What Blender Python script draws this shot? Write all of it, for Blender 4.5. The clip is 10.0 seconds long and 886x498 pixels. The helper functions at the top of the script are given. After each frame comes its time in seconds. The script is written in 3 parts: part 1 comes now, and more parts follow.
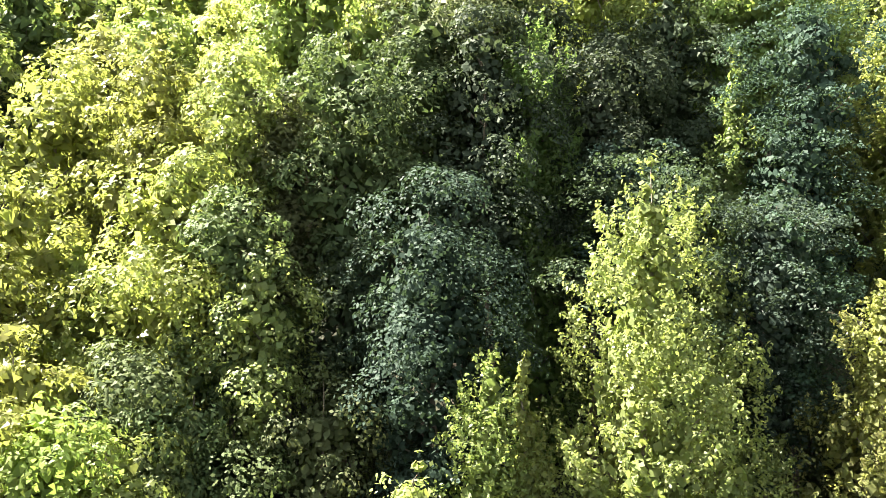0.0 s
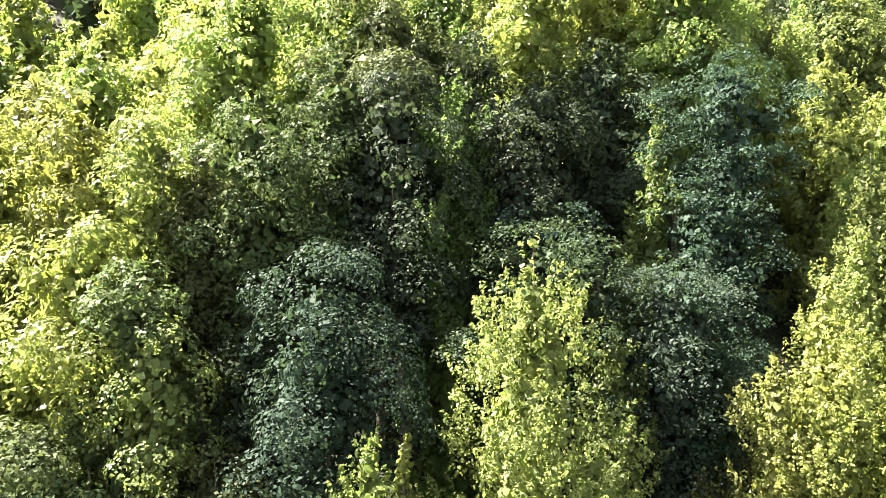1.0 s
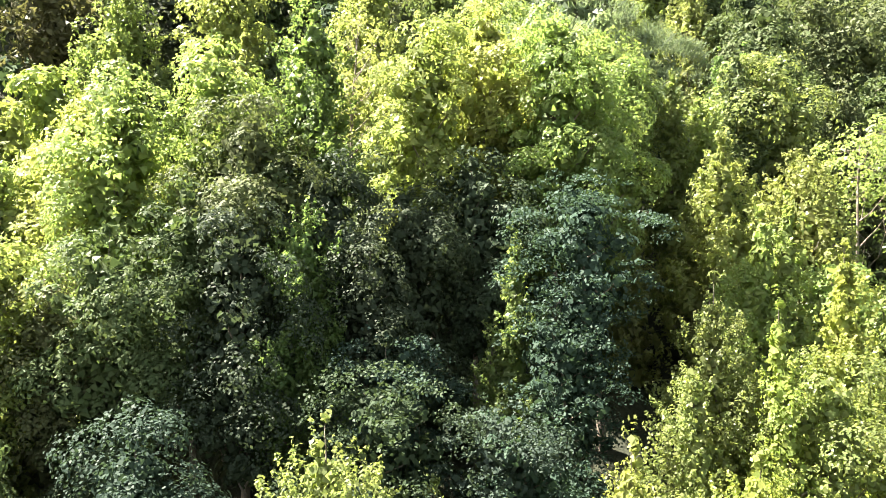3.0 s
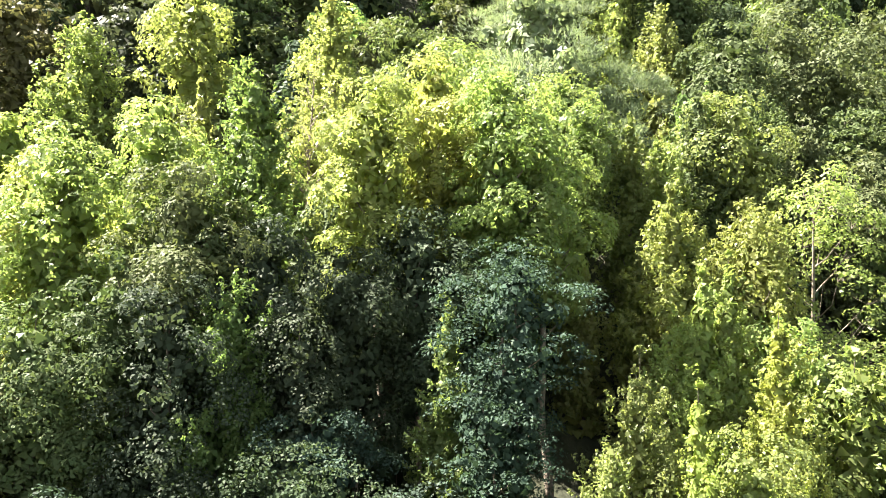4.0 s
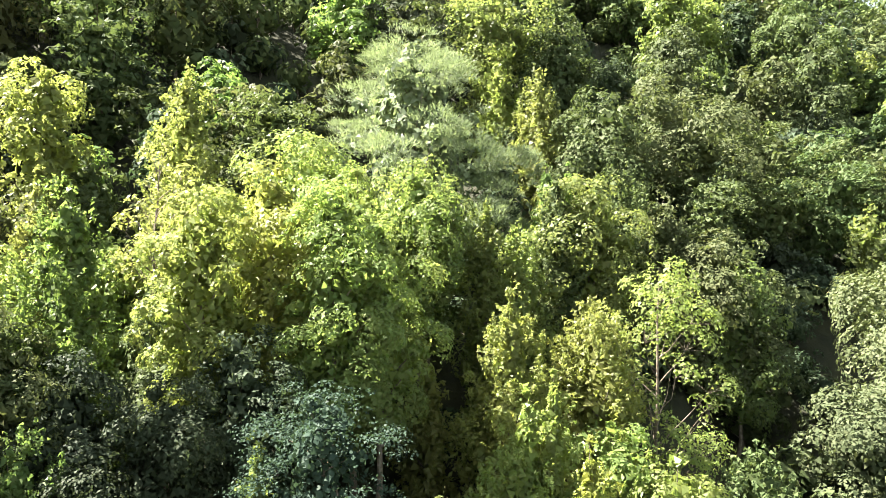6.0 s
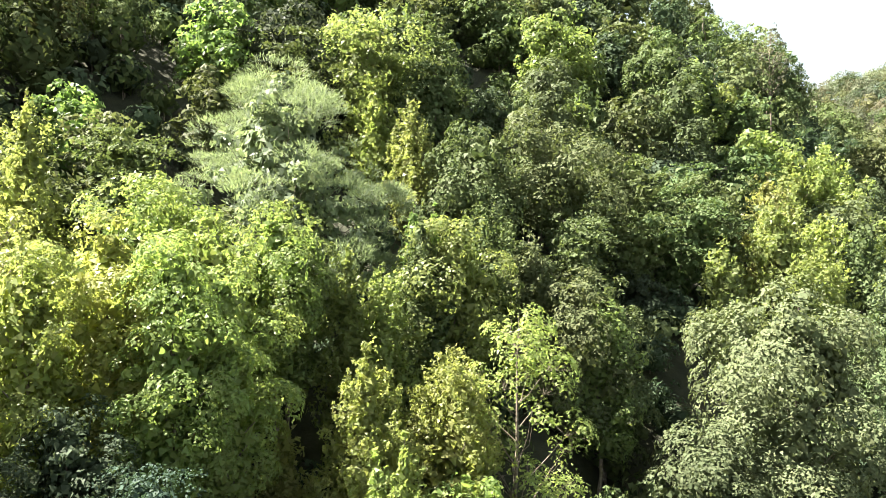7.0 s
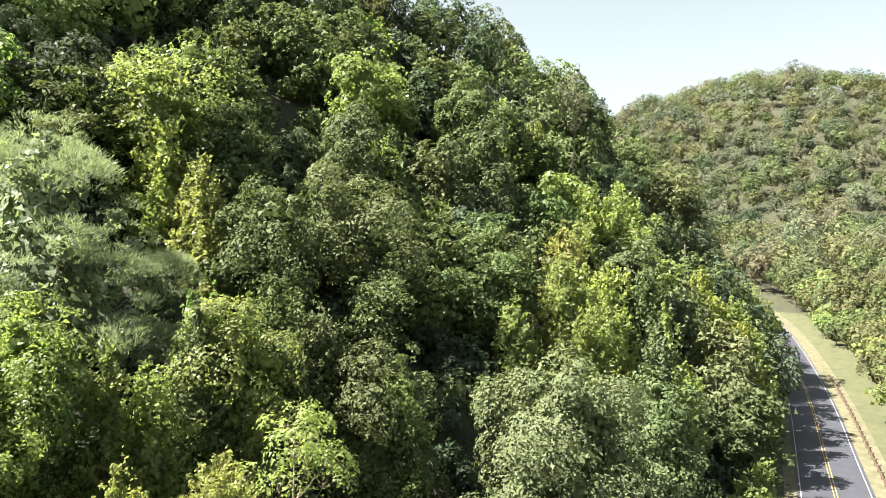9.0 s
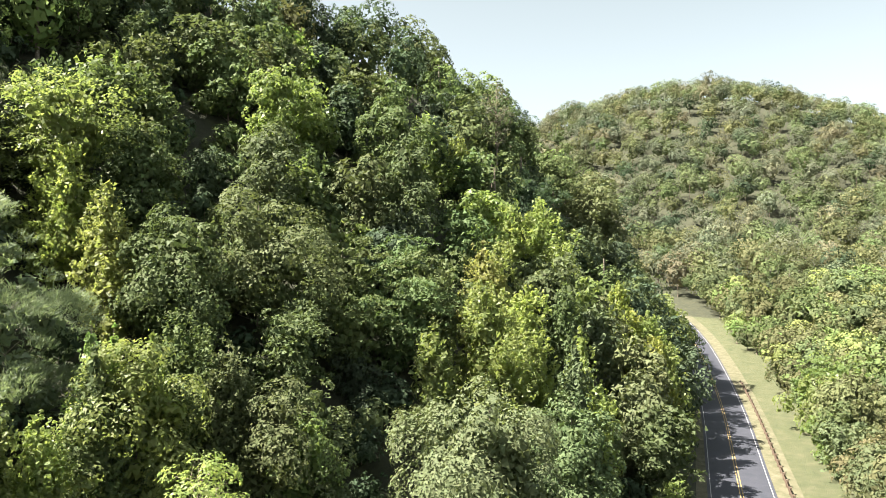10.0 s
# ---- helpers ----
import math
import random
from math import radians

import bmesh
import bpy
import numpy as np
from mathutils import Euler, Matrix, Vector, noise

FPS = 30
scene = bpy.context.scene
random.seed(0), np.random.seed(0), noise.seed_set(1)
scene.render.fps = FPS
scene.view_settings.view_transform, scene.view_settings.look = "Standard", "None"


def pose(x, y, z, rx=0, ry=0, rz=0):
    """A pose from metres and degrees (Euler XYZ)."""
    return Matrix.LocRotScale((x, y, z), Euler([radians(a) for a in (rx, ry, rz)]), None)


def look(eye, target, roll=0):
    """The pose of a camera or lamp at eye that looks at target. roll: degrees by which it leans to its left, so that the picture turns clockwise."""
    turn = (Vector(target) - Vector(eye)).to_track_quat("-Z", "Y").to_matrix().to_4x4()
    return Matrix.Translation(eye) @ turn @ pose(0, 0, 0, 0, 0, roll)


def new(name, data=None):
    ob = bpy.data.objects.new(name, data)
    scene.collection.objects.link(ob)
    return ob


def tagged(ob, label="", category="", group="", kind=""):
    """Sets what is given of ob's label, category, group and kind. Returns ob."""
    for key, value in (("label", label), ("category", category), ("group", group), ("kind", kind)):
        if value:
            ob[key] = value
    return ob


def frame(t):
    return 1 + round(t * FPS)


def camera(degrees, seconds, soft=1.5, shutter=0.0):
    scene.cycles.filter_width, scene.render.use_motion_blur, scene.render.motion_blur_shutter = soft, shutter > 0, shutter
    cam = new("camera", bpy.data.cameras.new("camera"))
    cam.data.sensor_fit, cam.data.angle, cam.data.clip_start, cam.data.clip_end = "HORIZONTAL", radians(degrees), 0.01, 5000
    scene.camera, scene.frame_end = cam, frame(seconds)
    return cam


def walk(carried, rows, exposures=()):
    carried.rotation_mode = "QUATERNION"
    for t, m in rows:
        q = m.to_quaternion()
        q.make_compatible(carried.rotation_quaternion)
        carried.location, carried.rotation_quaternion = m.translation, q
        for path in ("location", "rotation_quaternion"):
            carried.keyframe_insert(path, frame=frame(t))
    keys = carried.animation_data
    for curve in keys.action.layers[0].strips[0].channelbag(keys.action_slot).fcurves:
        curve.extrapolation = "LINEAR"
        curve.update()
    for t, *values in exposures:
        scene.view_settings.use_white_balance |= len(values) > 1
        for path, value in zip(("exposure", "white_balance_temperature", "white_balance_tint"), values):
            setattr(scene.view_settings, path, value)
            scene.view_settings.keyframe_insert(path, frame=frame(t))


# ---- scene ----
cam = camera(60.77, 10.0, soft=0.7)
# seconds, metres x y z, degrees yaw pitch roll
ROWS = [
    (0.0, 0.000, 0.000, 7.200, -0.00, -1.04, -0.24),
    (0.5, 1.115, 0.004, 7.939, 0.08, -0.89, -0.19),
    (1.0, 2.236, 0.037, 8.673, 0.18, -0.75, -0.11),
    (1.5, 3.306, 0.067, 9.393, 0.24, -0.59, -0.06),
    (2.0, 4.272, 0.060, 10.144, 0.16, -0.44, -0.01),
    (2.5, 5.186, 0.024, 10.948, 0.07, -0.31, 0.04),
    (4.0, 7.968, -0.002, 13.593, 0.07, 0.05, 0.06),
    (4.5, 8.894, 0.005, 14.518, 0.03, 0.14, 0.11),
    (5.0, 9.731, -0.004, 15.436, -0.40, 0.25, 0.16),
    (5.5, 10.500, -0.016, 16.348, -2.08, 0.40, 0.09),
    (7.0, 12.687, 0.206, 18.977, -13.31, 1.05, -0.01),
    (7.5, 13.372, 0.138, 19.924, -16.71, 1.11, 0.03),
    (8.0, 14.008, 0.041, 20.883, -19.85, 1.15, 0.06),
    (8.5, 14.597, -0.058, 21.846, -22.83, 1.17, 0.10),
    (9.0, 15.103, -0.122, 22.805, -25.88, 1.21, 0.17),
    (9.5, 15.545, -0.162, 23.743, -28.85, 1.25, 0.27),
    (10.0, 15.951, -0.191, 24.655, -31.28, 1.30, 0.37),
]
walk(cam, [(t, pose(x, y, z, 90 + pitch, roll, yaw)) for t, x, y, z, yaw, pitch, roll in ROWS],
     exposures=((0.0, 3.5), (2.5, 3.45), (5.5, 3.35), (7.5, 3.1), (10.0, 2.74)))

# ---- light ----
SUN_AZ, SUN_EL = radians(-74), radians(53)   # clockwise from +y; over the hillside
world = bpy.data.worlds.new("sky")
scene.world = world
world.use_nodes = True
wn = world.node_tree
sky = wn.nodes.new("ShaderNodeTexSky")
sky.sky_type, sky.sun_disc = "NISHITA", False
sky.sun_elevation, sky.sun_rotation = SUN_EL, SUN_AZ % (2 * math.pi)
sky.air_density, sky.dust_density, sky.ozone_density = 0.6, 2.0, 0.3
wn.nodes["Background"].inputs["Strength"].default_value = 0.05
haze = wn.nodes.new("ShaderNodeHueSaturation")   # thin bright haze
haze.inputs["Hue"].default_value, haze.inputs["Saturation"].default_value, haze.inputs["Value"].default_value = 0.44, 0.32, 0.94
wn.links.new(sky.outputs[0], haze.inputs["Color"])
wn.links.new(haze.outputs[0], wn.nodes["Background"].inputs["Color"])
sun = new("sun", bpy.data.lights.new("sun", "SUN"))
sun.data.energy, sun.data.angle, sun.data.color = 5.0, radians(0.53), (1.0, 0.93, 0.80)
SUN_DIR = Vector((math.sin(SUN_AZ) * math.cos(SUN_EL), math.cos(SUN_AZ) * math.cos(SUN_EL), math.sin(SUN_EL)))
sun.matrix_world = look((0, 0, 60), Vector((0, 0, 60)) - SUN_DIR)


# ---- materials ----
def material(name):
    m = bpy.data.materials.new(name)
    m.use_nodes = True
    t = m.node_tree
    return m, t, t.nodes["Principled BSDF"], t.nodes["Material Output"]


def ramp(t, source, stops):
    r = t.nodes.new("ShaderNodeValToRGB")
    els = r.color_ramp.elements
    while len(els) < len(stops):
        els.new(0.5)
    for e, (p, c) in zip(els, stops):
        e.position, e.color = p, (*c, 1)
    t.links.new(source, r.inputs[0])
    return r.outputs[0]


def noise_tex(t, scale, detail=4, rough=0.6, coords=None):
    n = t.nodes.new("ShaderNodeTexNoise")
    n.inputs["Scale"].default_value, n.inputs["Detail"].default_value, n.inputs["Roughness"].default_value = scale, detail, rough
    if coords is None:
        coords = t.nodes.new("ShaderNodeTexCoord").outputs["Object"]
    t.links.new(coords, n.inputs["Vector"])
    return n.outputs["Fac"]


def math_node(t, op, a, b):
    n = t.nodes.new("ShaderNodeMath")
    n.operation = op
    for k, v in enumerate((a, b)):
        if isinstance(v, (int, float)):
            n.inputs[k].default_value = v
        else:
            t.links.new(v, n.inputs[k])
    return n.outputs[0]


def bump(t, p, source, strength, distance):
    b = t.nodes.new("ShaderNodeBump")
    b.inputs["Strength"].default_value, b.inputs["Distance"].default_value = strength, distance
    t.links.new(source, b.inputs["Height"])
    t.links.new(b.outputs[0], p.inputs["Normal"])


def leaf_material(name, translucency=0.52, rough=0.42, spread=0.3, shine=0.2):
    """Leaves: the tree's own colour, varied leaf by leaf, with light shining through."""
    m, t, p, out = material(name)
    info, geo = t.nodes.new("ShaderNodeObjectInfo"), t.nodes.new("ShaderNodeNewGeometry")
    hsv = t.nodes.new("ShaderNodeHueSaturation")
    t.links.new(info.outputs["Color"], hsv.inputs["Color"])
    isl = geo.outputs["Random Per Island"]
    patch = noise_tex(t, 0.9, 2, 0.5)
    hue = math_node(t, "ADD", math_node(t, "MULTIPLY", math_node(t, "SUBTRACT", isl, 0.5), 0.03), 0.5)
    hue = math_node(t, "ADD", hue, math_node(t, "MULTIPLY", math_node(t, "SUBTRACT", patch, 0.5), -0.025))
    t.links.new(hue, hsv.inputs["Hue"])
    second = math_node(t, "FRACT", math_node(t, "MULTIPLY", isl, 37.7), 0)
    val = math_node(t, "ADD", math_node(t, "MULTIPLY", second, spread), 1 - spread / 2)
    val = math_node(t, "MULTIPLY", val, math_node(t, "ADD", math_node(t, "MULTIPLY", info.outputs["Random"], 0.3), 0.85))
    t.links.new(val, hsv.inputs["Value"])
    t.links.new(hsv.outputs[0], p.inputs["Base Color"])
    p.inputs["Roughness"].default_value = rough
    p.inputs["Specular IOR Level"].default_value = shine
    tl = t.nodes.new("ShaderNodeBsdfTranslucent")
    warm = t.nodes.new("ShaderNodeMix")
    warm.data_type, warm.blend_type = "RGBA", "MULTIPLY"
    warm.inputs[0].default_value = 1.0
    warm.inputs[7].default_value = (1.55, 1.6, 0.98, 1)
    t.links.new(hsv.outputs[0], warm.inputs[6])
    t.links.new(warm.outputs[2], tl.inputs["Color"])
    mix = t.nodes.new("ShaderNodeMixShader")
    mix.inputs[0].default_value = translucency
    t.links.new(p.outputs[0], mix.inputs[1])
    t.links.new(tl.outputs[0], mix.inputs[2])
    t.links.new(mix.outputs[0], out.inputs["Surface"])
    return m


LEAF = leaf_material("leaf")
NEEDLE = leaf_material("needle", 0.42, 0.5, 0.35)
THICK_LEAF = leaf_material("thick_leaf", 0.26, 0.55, 0.3, 0.07)

BARK, _t, _p, _o = material("bark")
_t.links.new(ramp(_t, noise_tex(_t, 6, 6), [(0.3, (0.06, 0.045, 0.035)), (0.55, (0.16, 0.13, 0.10)), (0.75, (0.30, 0.27, 0.23))]), _p.inputs["Base Color"])
_p.inputs["Roughness"].default_value = 0.9
bump(_t, _p, noise_tex(_t, 22, 5), 0.6, 0.03)

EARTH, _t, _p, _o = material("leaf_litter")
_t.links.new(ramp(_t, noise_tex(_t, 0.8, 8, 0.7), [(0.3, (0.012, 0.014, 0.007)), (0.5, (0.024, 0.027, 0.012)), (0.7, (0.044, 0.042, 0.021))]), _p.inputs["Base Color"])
_p.inputs["Roughness"].default_value = 0.95
bump(_t, _p, noise_tex(_t, 5, 6), 0.8, 0.1)

ASPHALT, _t, _p, _o = material("asphalt")
_t.links.new(ramp(_t, noise_tex(_t, 0.6, 9, 0.75), [(0.3, (0.019, 0.022, 0.032)), (0.55, (0.028, 0.030, 0.042)), (0.8, (0.042, 0.043, 0.053))]), _p.inputs["Base Color"])
_p.inputs["Roughness"].default_value = 0.75
bump(_t, _p, noise_tex(_t, 60, 4), 0.4, 0.01)

VERGE, _t, _p, _o = material("dry_grass")
_t.links.new(ramp(_t, noise_tex(_t, 0.7, 8, 0.7), [(0.3, (0.042, 0.046, 0.020)), (0.5, (0.080, 0.075, 0.042)), (0.72, (0.125, 0.110, 0.074))]), _p.inputs["Base Color"])
_p.inputs["Roughness"].default_value = 0.95
bump(_t, _p, noise_tex(_t, 18, 6), 0.8, 0.05)


GRASS, _t, _p, _o = material("bank_grass")
_t.links.new(ramp(_t, noise_tex(_t, 0.45, 9, 0.75), [(0.3, (0.030, 0.041, 0.014)), (0.5, (0.056, 0.062, 0.026)), (0.7, (0.086, 0.082, 0.044))]), _p.inputs["Base Color"])
_p.inputs["Roughness"].default_value = 0.95
bump(_t, _p, noise_tex(_t, 9, 8, 0.75), 1.0, 0.15)


def paint(name, colour):
    m, t, p, _ = material(name)
    dark = tuple(c * 0.6 for c in colour)
    t.links.new(ramp(t, noise_tex(t, 3, 8, 0.75), [(0.35, dark), (0.55, colour), (1.0, colour)]), p.inputs["Base Color"])
    p.inputs["Roughness"].default_value = 0.7
    return m


YELLOW, WHITE = paint("yellow_line_paint", (0.30, 0.21, 0.07)), paint("white_line_paint", (0.32, 0.32, 0.32))
STEEL, _t, _p, _o = material("weathered_steel")
_t.links.new(ramp(_t, noise_tex(_t, 2.5, 6), [(0.35, (0.045, 0.030, 0.022)), (0.65, (0.10, 0.068, 0.048))]), _p.inputs["Base Color"])
_p.inputs["Roughness"].default_value, _p.inputs["Metallic"].default_value = 0.7, 0.4
POST, _t, _p, _o = material("post_wood")
_t.links.new(ramp(_t, noise_tex(_t, 8, 6), [(0.3, (0.05, 0.035, 0.025)), (0.7, (0.12, 0.09, 0.06))]), _p.inputs["Base Color"])
_p.inputs["Roughness"].default_value = 0.9


# ---- the lie of the land ----
# a runs along the road, s up the hillside, both in metres from the first eye
def along(x, y):
    return 0.76 * x + 0.65 * y, -0.65 * x + 0.76 * y


def plan(a, s):
    return 0.76 * a - 0.65 * s, 0.65 * a + 0.76 * s


def road_height(a):
    return np.where(a < 100, 0.0, np.where(a < 200, 0.0004 * (a - 100) ** 2, 4 + 0.08 * (a - 200)))


def road_line(a):
    """The s of the road's middle: straight, then bending round the foot of the hill."""
    return -15.3 + 0.00055 * np.maximum(0, a - 124) ** 2 + 0.000004 * np.maximum(0, a - 190) ** 3


def smooth(v, lo, hi):
    k = np.clip((v - lo) / (hi - lo), 0, 1)
    return k * k * (3 - 2 * k)


def canopy(x, y):
    """The height of the treetops on the hillside."""
    a, s = along(x, y)
    k, l = np.clip(a, -30, 160) / 100, np.clip(s, -20, 34) / 10
    z = -2.296 + 39.003 * k + 6.351 * l - 13.582 * k * k - 0.066 * k * l - 0.094 * l * l + 3.024 * k * k * l
    z = z + 0.8 * np.clip(s - 34, 0, 80)
    cap = 78 - 0.0029 * np.maximum(0, a - 85) ** 2 + 0.1 * np.clip(s - 30, 0, 80)
    d = z - cap
    return np.where(d > 8, cap, np.where(d < -8, z, z - (d + 8) ** 2 / 32))


# shaded gullies where no tree stands: x, y, radius
HOLLOWS = ((33.5, 39.8, 3.6), (2.2, 18.2, 1.7), (62.0, 57.0, 4.0))


def ground(x, y):
    a, s = along(x, y)
    r = np.minimum(road_height(np.clip(a, -400, 900)), 40)
    side = s - road_line(np.clip(a, -200, 420))
    hill = canopy(x, y) - 10.5
    for hx, hy, hr in HOLLOWS:
        hill = hill - 7 * np.exp(-((x - hx) ** 2 + (y - hy) ** 2) / hr ** 2)
    hill = np.maximum(hill, r)
    k = smooth(side, 4.2, 15.0)
    z = r * (1 - k) + hill * k
    z = z - 0.4 * smooth(side, -16, -13) * (1 - smooth(side, 3.2, 4.6))   # the bed under road and grass
    # the valley across the road, and the wooded hill that closes it
    far = np.maximum(-side - 13, 0)
    z = z - 1.2 * smooth(far, 0, 6) + 0.05 * np.maximum(far - 40, 0) * smooth(a, 60, 200)
    dx, dy = x - 443, y - 362
    u, v = 0.647 * dx - 0.763 * dy, 0.763 * dx + 0.647 * dy
    hump = 107 * np.exp(-((u + 15) / 200) ** 2 - np.where(v < 0, v / 150, v / 400) ** 2)
    return z + hump * smooth(a, 150, 300) * np.maximum(smooth(np.abs(side), 11, 55), smooth(a, 235, 300))


def mesh_from(name, verts, faces, mat, smooth_faces=False):
    me = bpy.data.meshes.new(name)
    me.from_pydata(verts, [], faces)
    me.materials.append(mat)
    if smooth_faces:
        me.polygons.foreach_set("use_smooth", [True] * len(me.polygons))
    me.update()
    return me


def leaf_mesh(name, corners, mat):
    """A mesh of loose leaves from an array (leaves, corners, 3)."""
    n, k = corners.shape[:2]
    me = bpy.data.meshes.new(name)
    me.vertices.add(k * n)
    me.vertices.foreach_set("co", corners.reshape(-1).astype(np.float32))
    me.loops.add(k * n)
    me.loops.foreach_set("vertex_index", np.arange(k * n, dtype=np.int32))
    me.polygons.add(n)
    me.polygons.foreach_set("loop_start", np.arange(0, k * n, k, dtype=np.int32))
    me.materials.append(mat)
    me.update(calc_edges=True)
    return me


def axis_steps(lo, fine_lo, fine_hi, hi, step, growth=1.25):
    mid = list(np.arange(fine_lo, fine_hi + 0.01, step))
    d, v, up = step, fine_hi, []
    while v < hi:
        d *= growth
        v += d
        up.append(min(v, hi))
    d, v, down = step, fine_lo, []
    while v > lo:
        d *= growth
        v -= d
        down.append(max(v, lo))
    return np.array(down[::-1] + mid + up)


gx, gy = axis_steps(-3000, -40, 420, 3000, 4.5), axis_steps(-3000, -60, 380, 3000, 4.5)
X, Y = np.meshgrid(gx, gy, indexing="ij")
Z = ground(X, Y)
nx, ny = X.shape
idx = np.arange(nx * ny).reshape(nx, ny)
quads = np.stack([idx[:-1, :-1], idx[1:, :-1], idx[1:, 1:], idx[:-1, 1:]], -1).reshape(-1, 4)
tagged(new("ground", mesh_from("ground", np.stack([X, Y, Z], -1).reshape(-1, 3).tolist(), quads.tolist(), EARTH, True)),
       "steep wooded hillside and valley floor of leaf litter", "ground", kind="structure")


def ribbon(name, offset_lo, offset_hi, lift, mat, a0=-60, a1=330, step=3.0, bow=0.0, thick=0.0):
    """A strip along the road between two offsets from its middle."""
    rows = np.arange(a0, a1 + 0.01, step)
    mid = road_line(rows)
    turn = np.gradient(mid, rows)
    scale = np.sqrt(1 + turn ** 2)
    verts, faces = [], []
    cross = np.linspace(offset_lo, offset_hi, 5)
    for i, a in enumerate(rows):
        for o in cross:
            ss, aa = mid[i] + o / scale[i], a - o * turn[i] / scale[i]
            x, y = plan(aa, ss)
            verts.append((x, y, float(road_height(np.array(a))) + lift - bow * o * o))
    n = len(cross)
    for i in range(len(rows) - 1):
        for j in range(n - 1):
            k = i * n + j
            faces.append((k, k + n, k + n + 1, k + 1))
    return mesh_from(name, verts, faces, mat, True)


tagged(new("verge", ribbon("verge", -6.2, 4.6, 0.03, VERGE)), "strip of dry tan grass and gravel beside the road", "verge", kind="structure")
tagged(new("grass_bank", ribbon("grass_bank", -14.5, -5.9, 0.02, GRASS)), "mown yellow-green grass between the guard rail and the bushes", "grass", kind="structure")
road = tagged(new("road", ribbon("road", -3.55, 3.45, 0.10, ASPHALT, bow=0.003)), "two-lane blue-grey asphalt road in dappled shade", "road", kind="structure")
for o, w, m, nm in ((3.1, 0.09, WHITE, "edge_line"), (-3.2, 0.09, WHITE, "edge_line"), (0.14, 0.10, YELLOW, "centre_line"), (-0.14, 0.10, YELLOW, "centre_line")):
    ob = new(nm, ribbon(nm, o - w / 2, o + w / 2, 0.112, m, bow=0.003))
    ob.parent = road


# ---- guard rail ----
def part(name, bm, mat, parent, label=""):
    me = bpy.data.meshes.new(name)
    bm.to_mesh(me)
    bm.free()
    me.materials.append(mat)
    ob = new(name, me)
    ob.parent = parent
    return tagged(ob, label)


def road_point(a, off, lift):
    x, y = plan(a, float(road_line(np.array(a))) + off)
    return Vector((x, y, float(road_height(np.array(a))) + lift))


rail = tagged(new("guard_rail"), "low weathered brown guard rail on short wooden posts beside the road", "guard rail")
RAIL_OFF = -4.95
post_bm = bmesh.new()
bmesh.ops.create_cube(post_bm, size=1.0, matrix=Matrix.Diagonal((0.30, 0.30, 0.9, 1)))
bmesh.ops.bevel(post_bm, geom=post_bm.edges[:], offset=0.03, segments=1, affect="EDGES")
post_mesh = bpy.data.meshes.new("post")
post_bm.to_mesh(post_mesh)
post_bm.free()
post_mesh.materials.append(POST)
a = 60.0
while a < 166:
    post = new("post", post_mesh)
    post.parent = rail
    post.matrix_basis = Matrix.Translation(road_point(a, RAIL_OFF, 0.42)) @ pose(0, 0, 0, 0, 0, 40.5)
    a += 2.9
beam = bmesh.new()
rows = []
for k in range(38):
    aa = 59.5 + k * 2.9
    rows.append([beam.verts.new(road_point(aa, RAIL_OFF + o, h)) for o, h in ((0.16, 0.86), (0.24, 0.78), (0.18, 0.68), (0.24, 0.58), (0.16, 0.50), (0.13, 0.50), (0.13, 0.86))])
for p, q in zip(rows, rows[1:]):
    for i in range(7):
        beam.faces.new((p[i], p[(i + 1) % 7], q[(i + 1) % 7], q[i]))
part("rail_beam", beam, STEEL, rail, "weathered brown corrugated steel beam")


# ---- trees ----
def tube(points, radii, sides=5):
    """A tapered limb round a line of points."""
    verts, faces = [], []
    for i, (p, r) in enumerate(zip(points, radii)):
        d = points[min(i + 1, len(points) - 1)] - points[max(i - 1, 0)]
        d = d / (np.linalg.norm(d) + 1e-9)
        e = np.cross(d, [0.31, 0.95, 0.05])
        e /= np.linalg.norm(e) + 1e-9
        f = np.cross(d, e)
        for k in range(sides):
            w = 2 * math.pi * k / sides
            verts.append(p + r * (math.cos(w) * e + math.sin(w) * f))
    for i in range(len(points) - 1):
        for k in range(sides):
            a, b = i * sides + k, i * sides + (k + 1) % sides
            faces.append((a, b, b + sides, a + sides))
    return verts, faces


PROFILES = {
    # how wide the crown is from its foot (0) to its tip (1)
    "cone": lambda h: np.interp(h, [0, 0.12, 0.35, 0.7, 0.9, 1], [0.75, 0.95, 1.0, 0.55, 0.24, 0.05]),
    "round": lambda h: np.interp(h, [0, 0.2, 0.45, 0.65, 0.82, 0.93, 1], [0.65, 0.9, 1.0, 0.9, 0.66, 0.4, 0.15]),
    "column": lambda h: np.interp(h, [0, 0.2, 0.5, 0.8, 0.95, 1], [0.7, 0.95, 1.0, 0.8, 0.4, 0.1]),
    "spreading": lambda h: np.interp(h, [0, 0.3, 0.6, 0.85, 1], [0.4, 0.75, 1.0, 0.85, 0.3]),
    "sparse": lambda h: np.interp(h, [0, 0.25, 0.6, 0.85, 1], [0.6, 1.0, 0.9, 0.5, 0.1]),
    "pine": lambda h: np.interp(h, [0, 0.2, 0.5, 0.8, 1], [0.85, 1.0, 0.85, 0.5, 0.06]),
}
